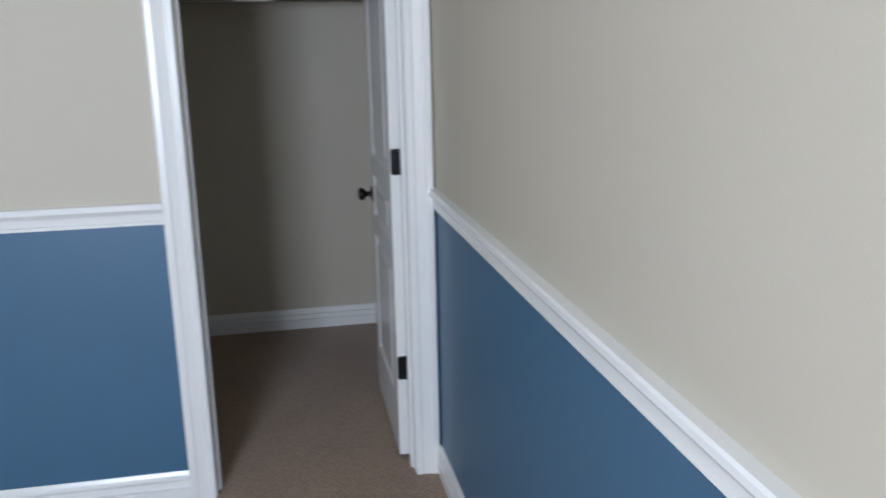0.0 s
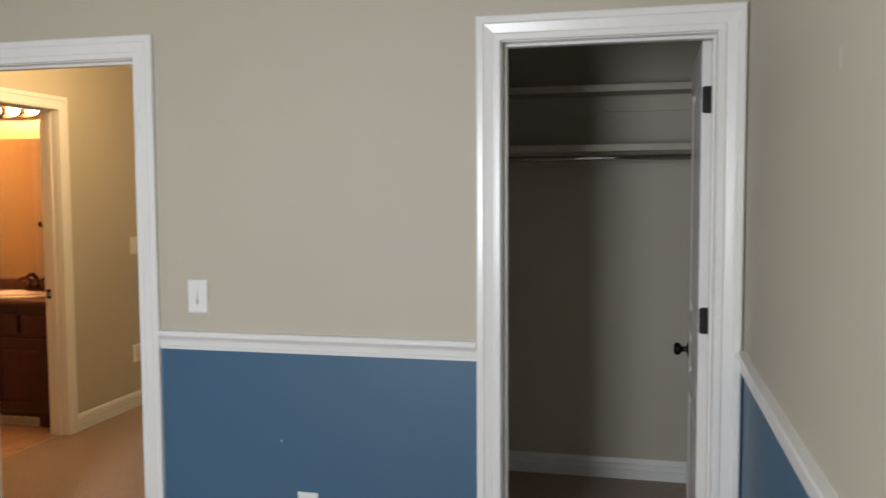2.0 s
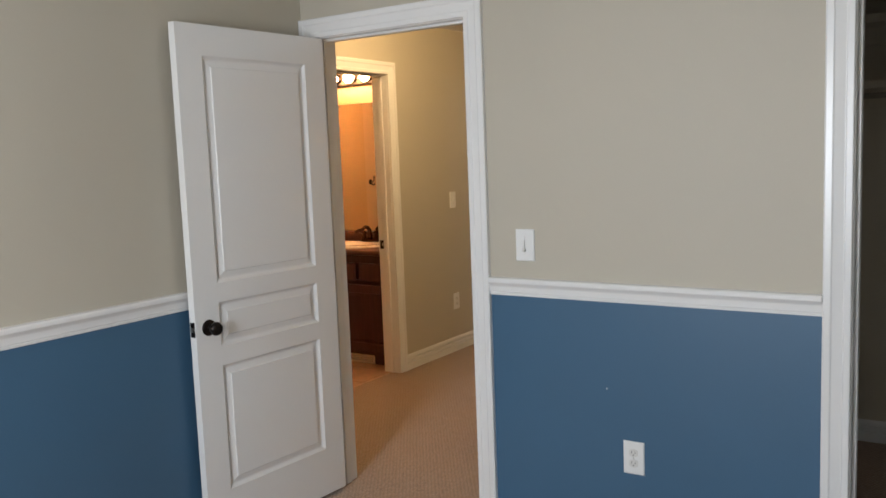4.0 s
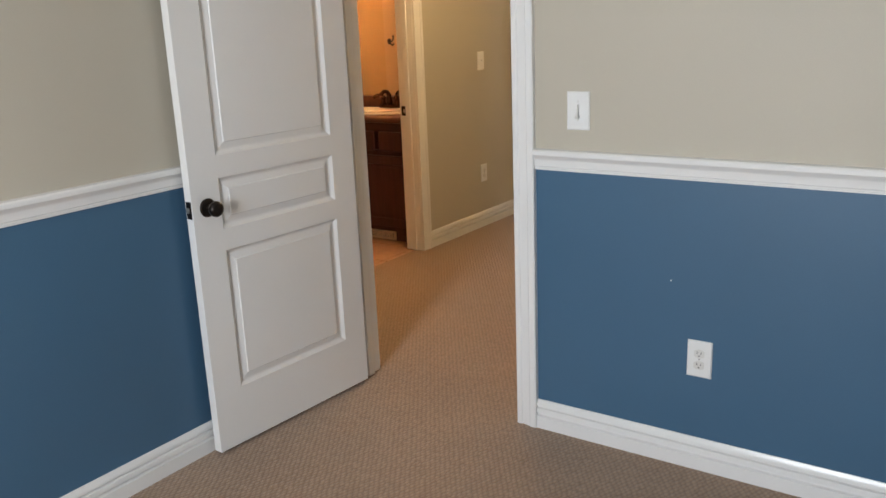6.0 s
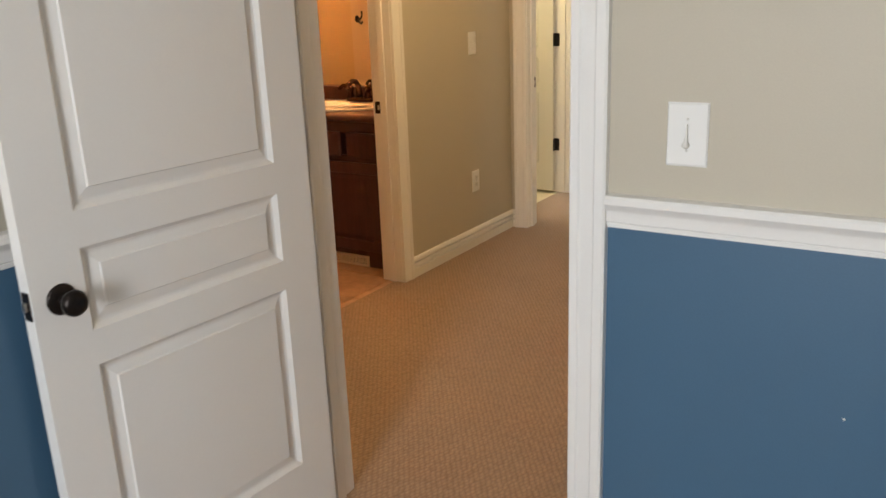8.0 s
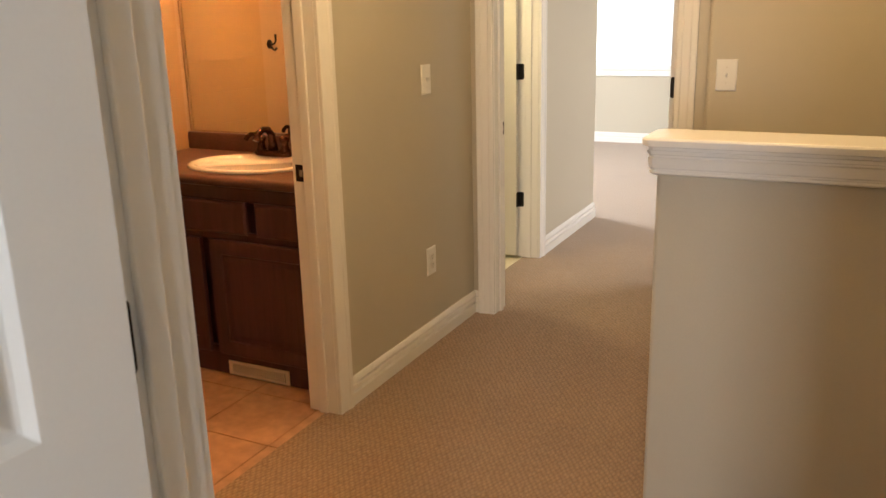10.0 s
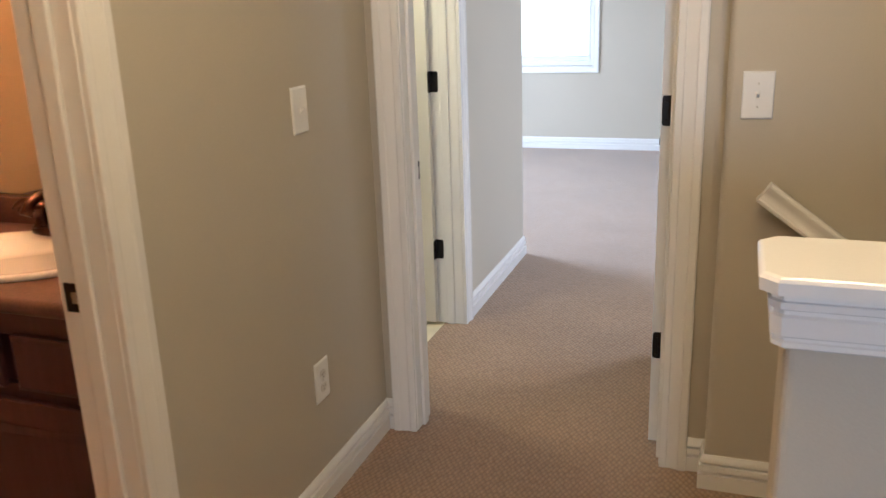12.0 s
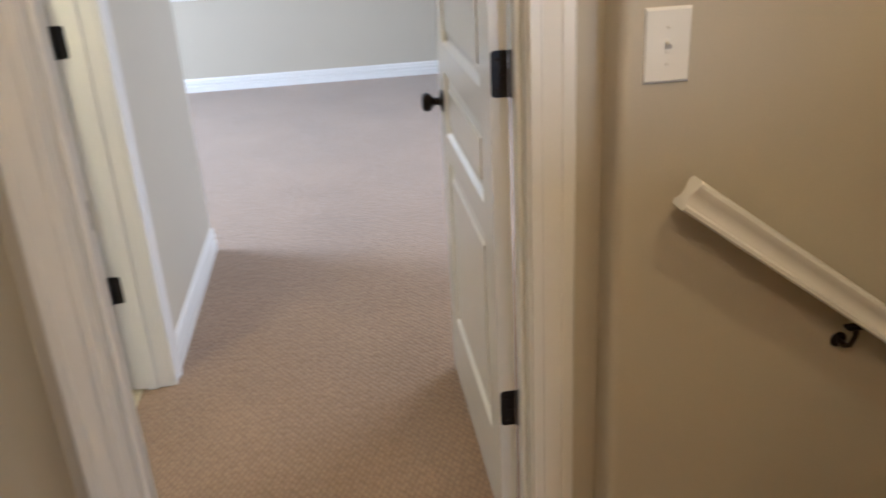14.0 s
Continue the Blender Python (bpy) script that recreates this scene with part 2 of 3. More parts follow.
def wall(name, axis, at, depth, a0, a1, z0, z1, openings=(), near=(), far=(), label="", category="wall"):
    """A wall with thickness along axis ("x" or "y" is the way it runs), from the plane at to at + depth.
    openings: (a0, a1, z0, z1). near, far: (height, material) bands of its two faces, from below."""
    mats = list(dict.fromkeys([m for _, m in (*near, *far)]))
    aa = sorted({a0, a1, *[v for o in openings for v in o[:2]]})
    zz = sorted({z0, z1, *[v for o in openings for v in o[2:]], *[h for h, _ in (*near, *far) if z0 < h < z1]})
    solid = lambda i, j: 0 <= i < len(aa) - 1 and 0 <= j < len(zz) - 1 and not any(
        o[0] < (aa[i] + aa[i + 1]) / 2 < o[1] and o[2] < (zz[j] + zz[j + 1]) / 2 < o[3] for o in openings)
    pick = lambda bands, z: mats.index(next((m for h, m in bands if z < h), bands[-1][1]))
    bm = bmesh.new()
    seen = {}

    def v(i, j, k):
        if (i, j, k) not in seen:
            d = at + depth * k
            seen[i, j, k] = bm.verts.new((aa[i], d, zz[j]) if axis == "x" else (d, aa[i], zz[j]))
        return seen[i, j, k]

    for i in range(len(aa) - 1):
        for j in range(len(zz) - 1):
            if not solid(i, j):
                continue
            zc = (zz[j] + zz[j + 1]) / 2
            for k, bands in ((0, near), (1, far)):
                f = bm.faces.new([v(i, j, k), v(i + 1, j, k), v(i + 1, j + 1, k), v(i, j + 1, k)])
                f.material_index = pick(bands, zc)
            for di, dj, c in ((-1, 0, ((i, j), (i, j + 1))), (1, 0, ((i + 1, j), (i + 1, j + 1))), (0, -1, ((i, j), (i + 1, j))), (0, 1, ((i, j + 1), (i + 1, j + 1)))):
                if not solid(i + di, j + dj):
                    (p, q), (r, s) = c
                    f = bm.faces.new([v(p, q, 0), v(r, s, 0), v(r, s, 1), v(p, q, 1)])
                    f.material_index = pick(near, zc)
    ob = part(name, bm, mats)
    return tagged(ob, label, category, kind="structure")


CASING = [(0.0, 0.0), (0.0, 0.0125), (0.003, 0.015), (0.020, 0.0155), (0.024, 0.0125), (0.029, 0.0125), (0.048, 0.0165), (0.056, 0.0175), (0.061, 0.0212), (0.080, 0.0215), (0.085, 0.018), (0.085, 0.0)]
BASE = [(0.0, 0.0), (0.015, 0.0), (0.0155, 0.048), (0.006, 0.051), (0.004, 0.054), (0.004, 0.0585), (0.0145, 0.061), (0.013, 0.077), (0.004, 0.0795), (0.003, 0.0860), (0.012, 0.087), (0.011, 0.095), (0.007, 0.104), (0.004, 0.110), (0.0, 0.110)]
RAIL = [(0.0, 0.0), (0.007, 0.0), (0.007, 0.0042), (0.0105, 0.0053), (0.0105, 0.0095), (0.0085, 0.0111), (0.013, 0.0138), (0.013, 0.0329), (0.015, 0.0382), (0.022, 0.0456), (0.026, 0.0519), (0.026, 0.0636), (0.022, 0.0689), (0.0, 0.071)]


def strip(bm, sections):
    """Joins equal lists of points by faces and closes the ends."""
    rows = [[bm.verts.new(p) for p in s] for s in sections]
    for a, b in zip(rows, rows[1:]):
        for i in range(len(a)):
            j = (i + 1) % len(a)
            bm.faces.new([a[i], a[j], b[j], b[i]])
    bm.faces.new(rows[0])
    bm.faces.new(rows[-1])


def casing(parent, axis, at, out, a0, a1, top, bottom=0.0, width=None, sill=False):
    """The three mitred boards round an opening, on the plane at, facing out (+1 or -1)."""
    prof = [(u * (width or 0.082) / 0.085, d) for u, d in CASING]
    P = lambda a, d, z: Vector((a, at + out * d, z)) if axis == "x" else Vector((at + out * d, a, z))
    low = (lambda u: bottom - u) if sill else (lambda u: bottom)
    corners = lambda u: [(a0 - u, low(u)), (a0 - u, top + u), (a1 + u, top + u), (a1 + u, low(u))]
    names = ["casing_board", "casing_head", "casing_board"] + (["casing_apron"] if sill else [])
    for i, nm in enumerate(names):
        bm = bmesh.new()
        strip(bm, [[P(corners(u)[k % 4][0], d, corners(u)[k % 4][1]) for u, d in prof] for k in (i, i + 1)])
        soften(part(nm, bm, TRIM, parent), 25)


def run(name, p, q, out, profile, z0=0.0, mitre=(0, 0), material=None, parent=None, label="", kind="structure", category="trim"):
    """A moulding along the floor line p to q, its back on the line, standing out along the unit vector out.
    mitre: how far each end is shortened (+1) or lengthened (-1) for each metre that it stands out."""
    p, q, out = Vector((*p, 0)), Vector((*q, 0)), Vector((*out, 0))
    d = (q - p).normalized()
    bm = bmesh.new()
    strip(bm, [[e + out * u + d * (s * u) + Vector((0, 0, z0 + z)) for u, z in profile] for e, s in ((p, mitre[0]), (q, -mitre[1]))])
    ob = soften(part(name, bm, material or TRIM, parent), 25)
    return tagged(ob, label, category, kind=kind) if parent is None else ob


def panel_leaf(width, height, thick, panels, deep=0.009):
    """A moulded door leaf, hinge edge at x = 0, faces at y = 0 and y = -thick. panels: (x0, x1, z0, z1)."""
    bm = bmesh.new()
    xs = sorted({0.0, width, *[v for p in panels for v in p[:2]]})
    zs = sorted({0.0, height, *[v for p in panels for v in p[2:]]})
    for y, sign in ((0.0, -1), (-thick, 1)):
        grid = {(x, z): bm.verts.new((x, y, z)) for x in xs for z in zs}
        for i in range(len(xs) - 1):
            for j in range(len(zs) - 1):
                cx, cz = (xs[i] + xs[i + 1]) / 2, (zs[j] + zs[j + 1]) / 2
                if not any(p[0] < cx < p[1] and p[2] < cz < p[3] for p in panels):
                    bm.faces.new([grid[xs[i], zs[j]], grid[xs[i + 1], zs[j]], grid[xs[i + 1], zs[j + 1]], grid[xs[i], zs[j + 1]]])
        for x0, x1, z0, z1 in panels:
            prev = [grid[x0, z0], grid[x1, z0], grid[x1, z1], grid[x0, z1]]
            for inset, dd in ((0.003, 0.003), (0.010, 0.0095), (0.015, 0.0110), (0.019, 0.0108), (0.039, 0.0060), (0.0415, 0.0022)):
                ring = [bm.verts.new((a, y + sign * dd, b)) for a, b in ((x0 + inset, z0 + inset), (x1 - inset, z0 + inset), (x1 - inset, z1 - inset), (x0 + inset, z1 - inset))]
                for k in range(4):
                    bm.faces.new([prev[k], prev[(k + 1) % 4], ring[(k + 1) % 4], ring[k]])
                prev = ring
            bm.faces.new(prev)
    e = 0.0
    for a, b in (((0, 0), (width, 0)), ((width, 0), (width, height)), ((width, height), (0, height)), ((0, height), (0, 0))):
        bm.faces.new([bm.verts.new((a[0], 0, a[1])), bm.verts.new((b[0], 0, b[1])), bm.verts.new((b[0], -thick, b[1])), bm.verts.new((a[0], -thick, a[1]))])
    bmesh.ops.remove_doubles(bm, verts=bm.verts, dist=1e-5)
    return bm


# ---- plan, in metres ----
H = 2.44             # ceiling
T = 0.115            # wall thickness
RX = 3.0             # bedroom's right wall; its left wall is x = 0 and its doorway wall y = 0
D1 = (0.085, 0.842)  # bedroom doorway
C1 = (2.222, 2.908)   # closet doorway
DH = 2.033
BH = 2.06             # head of the bathroom doorway
BACK = -4.0
LX = -0.875          # hall's left wall
B1 = (1.05, 1.777)  # bathroom doorway
MY = 3.005           # wall of the far bedroom
M1 = (-0.76, 0.052)   # its doorway
SX, SY = 0.19, 2.915  # corner of the stair wall
ML = -0.908           # far bedroom's left wall
M2 = (3.235, 3.99)    # its bathroom doorway
MEND = 5.12
FY = 8.65
BX, BY = -2.07, 2.43  # bathroom's far and mirror walls
STAIR = 0.45
CY = 1.72             # closet's back wall
G = [(9, GREIGE)]
BG = [(0.98, BLUE), (9, GREIGE)]
J = 0.018


def hole(a, top=DH):
    return (a[0] - J, a[1] + J, -1, top + J)


wall("wall_doorways", "x", 0, T, -3.6, 4.3, 0, H, [hole(D1), hole(C1)], BG, G, "bedroom wall painted greige above blue with two cased doorways")
wall("wall_right", "y", RX, T, BACK, 0, 0, H, [], BG, G, "bedroom wall painted greige above blue behind a chair rail")
wall("wall_left", "y", 0, -T, BACK, 0, 0, H, [], BG, G, "bedroom wall painted greige above blue behind the open door")
wall("wall_window", "x", BACK, -T, -T, RX + T, 0, H, [(0.95, 1.9, 0.85, 2.05)], BG, G, "bedroom wall painted greige above blue with a window opening")
wall("wall_closet_side", "y", RX, T, T, CY, 0, H, [], G, G, "greige painted side wall of the closet")
wall("wall_closet_end", "y", 1.75, -T, T, CY, 0, H, [], G, G, "greige painted end wall of the closet")
wall("wall_closet_back", "x", CY, T, 1.635, 4.3, -2.8, H, [], G, G, "greige painted back wall of the closet")
wall("wall_hall", "y", LX, -T, T, MY, 0, H, [hole(B1, BH)], G, [(9, TINTED_GREIGE)], "greige painted hall wall with the bathroom doorway")
wall("wall_far_doorway", "x", MY, T, -3.6, 0.10, 0, H, [hole(M1)], G, G, "greige painted hall end wall with the bedroom doorway")
wall("wall_far_bedroom_side", "y", ML, -T, MY + T, MEND, 0, H, [hole(M2)], G, G, "greige painted bedroom wall with a bathroom doorway")
wall("wall_far_bedroom_return", "x", MEND, -T, -4.0, ML - T, 0, H, [], G, G, "greige painted bedroom wall")
wall("wall_far_bedroom_window", "x", FY, T, -4.0, 1.9, 0, H, [(-2.36, -1.105, 0.788, 2.05)], G, G, "greige painted bedroom wall below and beside a window")
wall("wall_far_bedroom_left", "y", -4.0, -T, MEND - T, FY + T, 0, H, [(5.5, 6.9, 0.8, 2.1)], G, G, "greige painted bedroom wall with a window opening")
wall("wall_far_bedroom_right", "y", 1.9, T, MY + T, FY + T, 0, H, [(4.85, 6.35, 0.8, 2.1)], G, G, "greige painted bedroom wall")
wall("wall_bath_left", "y", BX, -T, T, MY, 0, H, [], [(9, TINTED_GREIGE)], G, "greige bathroom wall beside the vanity with orange lamplight in its colour")
wall("wall_bath_mirror", "x", BY, T, BX, LX - T, 0, H, [], [(9, TINTED_GREIGE)], G, "greige bathroom wall behind the mirror with orange lamplight in its colour")
wall("wall_far_bath", "y", -3.6, -T, T, MEND, 0, H, [], G, G, "greige painted bathroom wall")
wall("wall_stair_end", "y", 4.3, T, CY, SY + 0.3, -2.8, H, [], G, G, "greige painted stairwell end wall")


def prism(points, z0, z1):
    bm = bmesh.new()
    lo, hi = [bm.verts.new((*p, z0)) for p in points], [bm.verts.new((*p, z1)) for p in points]
    bm.faces.new(lo)
    bm.faces.new(hi)
    for i in range(len(points)):
        j = (i + 1) % len(points)
        bm.faces.new([lo[i], lo[j], hi[j], hi[i]])
    return bm


r = 0.02
nose = [(SX + r - r * math.cos(a), SY + r - r * math.sin(a)) for a in [i * math.pi / 16 for i in range(9)]]
stair_wall = part("wall_stairs", prism([(0.10, MY + T), (0.10, MY), (SX, MY), *nose, (4.3, SY), (4.3, MY + T)], -2.8, H), GREIGE)
soften(tagged(stair_wall, "greige painted stairwell wall with a bullnose corner", "wall", kind="structure"), 35)

# floors and ceiling
fl = bmesh.new()
for lo, hi in (((0, BACK), (RX, 0)), ((D1[0], 0), (D1[1], T)), ((C1[0], 0), (C1[1], T)), ((LX, T), (1.635, 1.735)), ((1.75, T), (RX, CY)), ((LX, 1.735), (STAIR, SY)),
               ((LX, SY), (SX, MY)), ((M1[0] - J, MY), (M1[1] + J, MY + T)), ((ML, MY + T), (1.9, FY)), ((-4.0, MEND), (ML, FY)), ((-0.93, B1[0]), (LX, B1[1])), ((-1.0, M2[0]), (ML, M2[1]))):
    add_box(fl, (*lo, -0.1), (*hi, 0))
tagged(part("floor", fl, CARPET), "beige loop pile carpet with a fine woven pattern", "floor", kind="structure")
bath_floor = tagged(part("floor", box((BX, T, -0.1), (-0.93, BY, -0.007)), GROUT), "tan tile bathroom floor with fine recessed joints", "floor", kind="structure")
tagged(part("floor", box((-3.6, MY + T, -0.1), (-1.0, MEND - T, -0.004)), CREAM_VINYL), "cream vinyl bathroom floor", "floor", kind="structure")
tagged(part("ceiling", box((-4.2, BACK - 0.2, H), (4.5, FY + 0.2, H + 0.12)), CEIL), "white painted textured ceiling", "ceiling", kind="structure")
tagged(part("floor", box((STAIR, 1.735, -2.9), (4.4, SY + 0.3, -2.8)), CARPET), "beige carpet at the foot of the stairs", "floor", kind="structure")
stairs = thing("staircase", (STAIR, 1.735, 0), "beige carpeted stairs going down beside a half wall", "stairs", kind="structure")
for i in range(1, 13):
    part("step", box((0.27 * (i - 1), 0 if i < 5 else 0.08, -2.8), (0.27 * i, SY - 1.735 - 0.003, -0.185 * i), 0.01, 2), CARPET, stairs)


# doorways: lining, stops and casings
def doorway(name, axis, at, depth, a, label, sides, stop_at, strike=None, head=DH):
    """The trim of an opening through a wall from at to at + depth; sides: which faces have casings (-1 near, 1 far)."""
    ob = thing(name, (0, 0, 0), label, "door frame", "door frames", "structure")
    sgn = 1 if depth > 0 else -1
    B = lambda a0, a1, d0, d1, z0, z1: ((a0, min(d0, d1), z0), (a1, max(d0, d1), z1)) if axis == "x" else ((min(d0, d1), a0, z0), (max(d0, d1), a1, z1))
    for a0, a1, z0, z1 in ((a[0] - J, a[0], 0, head + J), (a[1], a[1] + J, 0, head + J), (a[0], a[1], head, head + J)):
        part("jamb", box(*B(a0, a1, at, at + depth, z0, z1), 0.001), TRIM, ob)
    for a0, a1, z0, z1 in ((a[0], a[0] + 0.011, 0, head - 0.011), (a[1] - 0.011, a[1], 0, head - 0.011), (a[0], a[1], head - 0.011, head)):
        part("door_stop", box(*B(a0, a1, at + stop_at[0] * sgn, at + stop_at[1] * sgn, z0, z1), 0.003, 2), TRIM, ob)
    for side in sides:
        casing(ob, axis, at if side < 0 else at + depth, side * sgn, a[0] - 0.003, a[1] + 0.003, head + 0.003)
    if strike:
        s, d0, d1, z = strike
        e = a[0] if s < 0 else a[1]
        lo, hi = B(min(e, e - s * 0.0025), max(e, e - s * 0.0025), d0, d1, z - 0.03, z + 0.03)
        part("strike_plate", box(lo, hi, 0.001), STEEL if s == 9 else BRONZE, ob, "dark bronze strike plate")
        c = (d0 + d1) / 2
        lo, hi = B(min(e, e - s * 0.003), max(e, e - s * 0.003), c - 0.007, c + 0.007, z - 0.012, z + 0.012)
        part("strike_slot", box(lo, hi, 0.0008), STEEL, ob, "worn steel latch recess")
    return ob


doorway("door_frame", "x", 0, T, D1, "white painted bedroom door frame with moulded casing", (-1, 1), (0.038, 0.075), (1, 0.004, 0.034, 0.88))
doorway("door_frame", "x", 0, T, C1, "white painted closet door frame with moulded casing", (-1, 1), (0.04, 0.077))
doorway("door_frame", "y", LX, -T, B1, "white painted bathroom door frame with moulded casing", (-1, 1), (0.04, 0.077), (1, LX - T + 0.001, LX - T + 0.046, 0.906), BH)
doorway("door_frame", "x", MY, T, M1, "white painted far bedroom door frame beside the stairs", (-1, 1), (0.04, 0.077), (-1, MY + 0.08, MY + 0.11, 0.9))
doorway("door_frame", "y", ML, -T, M2, "white painted door frame of the far bathroom", (-1, 1), (0.04, 0.077))

# skirting and chair rails
O = 0.0855
w = "white painted moulded baseboard along a greige wall"
wb = "white painted moulded baseboard along a blue wall"
for p, q, out, mt, lb in (
        ((D1[1] + O, 0), (C1[0] - O, 0), (0, -1), (0, 0), wb), ((0, BACK), (0, -0.022), (1, 0), (0, 0), wb), ((RX, BACK), (RX, -0.022), (-1, 0), (0, 0), wb), ((0, BACK), (RX, BACK), (0, 1), (0, 0), wb),
        ((LX, B1[1] + O), (LX, MY), (1, 0), (0, 1), w), ((LX, T), (LX, B1[0] - O), (1, 0), (1, 0), w), ((LX, T), (-0.003, T), (0, 1), (1, 0), w), ((D1[1] + O, T), (1.635, T), (0, 1), (0, 0), w),
        ((LX, MY), (M1[0] - O, MY), (0, -1), (1, 0), w), ((M1[1] + O, MY), (SX, MY), (0, -1), (0, 1), w), ((SX, MY), (SX, SY), (-1, 0), (1, -1), w), ((SX, SY), (STAIR, SY), (0, -1), (-1, 0), w),
        ((ML, M2[1] + O), (ML, MEND), (1, 0), (0, -1), w), ((ML, MEND), (-4.0, MEND), (0, 1), (-1, 0), w), ((-4.0, FY), (1.9, FY), (0, -1), (0, 0), w), ((1.9, MY + T), (1.9, FY), (-1, 0), (0, 0), w),
        ((1.75, CY), (RX, CY), (0, -1), (1, 1), w), ((1.75, T), (1.75, CY), (1, 0), (0, 1), w), ((RX, T), (RX, CY), (-1, 0), (0, 1), w)):
    run("baseboard", p, q, out, BASE, 0.0, mt, label=lb, category="baseboard")
c = "white painted moulded chair rail between blue and greige paint"
RZ = 0.956
for p, q, out in (((D1[1] + O, 0), (C1[0] - O, 0), (0, -1)), ((0, BACK), (0, 0), (1, 0)), ((RX, BACK), (RX, 0), (-1, 0)), ((0, BACK), (RX, BACK), (0, 1))):
    run("chair_rail", p, q, out, RAIL, RZ, (0, 0), label=c, category="chair rail")


# ---- doors ----
def hinge(parent, z, span=90):
    """A butt hinge on the edge x = 0 of a leaf, with its other plate on the jamb; its barrel is at the face y = 0."""
    hg = part("hinge", tube([(-0.004, -0.007, z - 0.0445), (-0.004, -0.007, z + 0.0445)], 0.0062, 12), HINGE, parent, "black metal butt hinge")
    pts = []
    w0, h0, rr = 0.033, 0.0445, 0.009
    for cy, cz, a0 in ((w0 - rr, h0 - rr, 0), (0.0, h0, 90), (0.0, -h0, 180), (w0 - rr, -h0 + rr, 270)):
        if cy:
            pts += [(cy + rr * math.cos(radians(a0 + k * 22.5)), cz + rr * math.sin(radians(a0 + k * 22.5))) for k in range(5)]
        else:
            pts.append((cy, cz))
    for nm in ("hinge_plate", "jamb_plate"):
        bm = bmesh.new()
        rows = []
        for d in (0.0, 0.0025):
            if nm == "hinge_plate":
                rows.append([bm.verts.new((-d + 0.0005, y, z + q)) for y, q in pts])
            else:
                rows.append([bm.verts.new((-y - 0.001, -d - 0.004, z + q)) for y, q in pts])
        for i in range(len(pts)):
            j = (i + 1) % len(pts)
            bm.faces.new([rows[0][i], rows[0][j], rows[1][j], rows[1][i]])
        bm.faces.new(rows[0])
        bm.faces.new(rows[1])
        part(nm, bm, HINGE, hg)
    for q in (-0.028, 0.0, 0.028):
        part("screw", lathe([(0.0, 0.0012), (0.003, 0.001), (0.0042, 0.0), (0.0042, -0.001)], pose(-0.002, 0.012 + 0.008 * (q != 0), z + q, 0, -90, 0), 10), BRONZE, hg)
    return hg


def door(name, m, width, label, group="panel doors"):
    ob = thing(name, m, label, "door", group)
    s = 0.113
    ps = [(s, width - s, 0.211, 0.713), (s, width - s, 0.788, 0.962), (s, width - s, 1.037, 1.899)]
    leaf = part("leaf", panel_leaf(width, 2.014, 0.035, ps), TRIM, ob)
    leaf.location = (0, 0.035, 0)
    for z in (0.340, 1.085, 1.820):
        hinge(ob, z)
    zk, xk = 0.872, width - 0.06
    for side, y in ((-1, 0.0), (1, 0.035)):
        k = part("knob", lathe([(0.0, 0.060), (0.014, 0.0595), (0.022, 0.056), (0.0262, 0.049), (0.0265, 0.042), (0.023, 0.035), (0.015, 0.029), (0.0105, 0.024), (0.0100, 0.015), (0.013, 0.010), (0.013, 0.006)],
                               pose(xk, y, zk, 90 if side < 0 else -90, 0, 0)), BRONZE, ob, "dark bronze round door knob")
        part("rose", lathe([(0.0, 0.0095), (0.016, 0.009), (0.022, 0.0065), (0.0275, 0.005), (0.0318, 0.002), (0.0318, -0.001)],
                           pose(xk, y, zk, 90 if side < 0 else -90, 0, 0)), BRONZE, k)
    lp = part("latch_plate", box((width - 0.0005, 0.005, zk - 0.029), (width + 0.0018, 0.030, zk + 0.029), 0.002, 2), BRONZE, ob, "dark bronze latch plate")
    part("latch_bolt", box((width, 0.011, zk - 0.009), (width + 0.009, 0.024, zk + 0.009), 0.003, 2), STEEL, lp)
    return ob


door("bedroom_door", pose(0.0885, -0.004, 0.015, 0, 0, -93.6), 0.755, "white painted three-panel bedroom door standing wide open")
door("closet_door", pose(2.904, 0.121, 0.015, 0, 0, 89.5), 0.69, "white painted three-panel closet door opened into the closet")
door("far_bedroom_door", pose(M1[1] - 0.009, MY + T + 0.006, 0.015, 0, 0, 90.3), 0.79, "white painted three-panel far bedroom door opened inward")
door("far_bathroom_door", pose(ML - T - 0.006, M2[1] - 0.006, 0.015, 0, 0, -180), 0.755, "white painted three-panel far bathroom door opened inward")


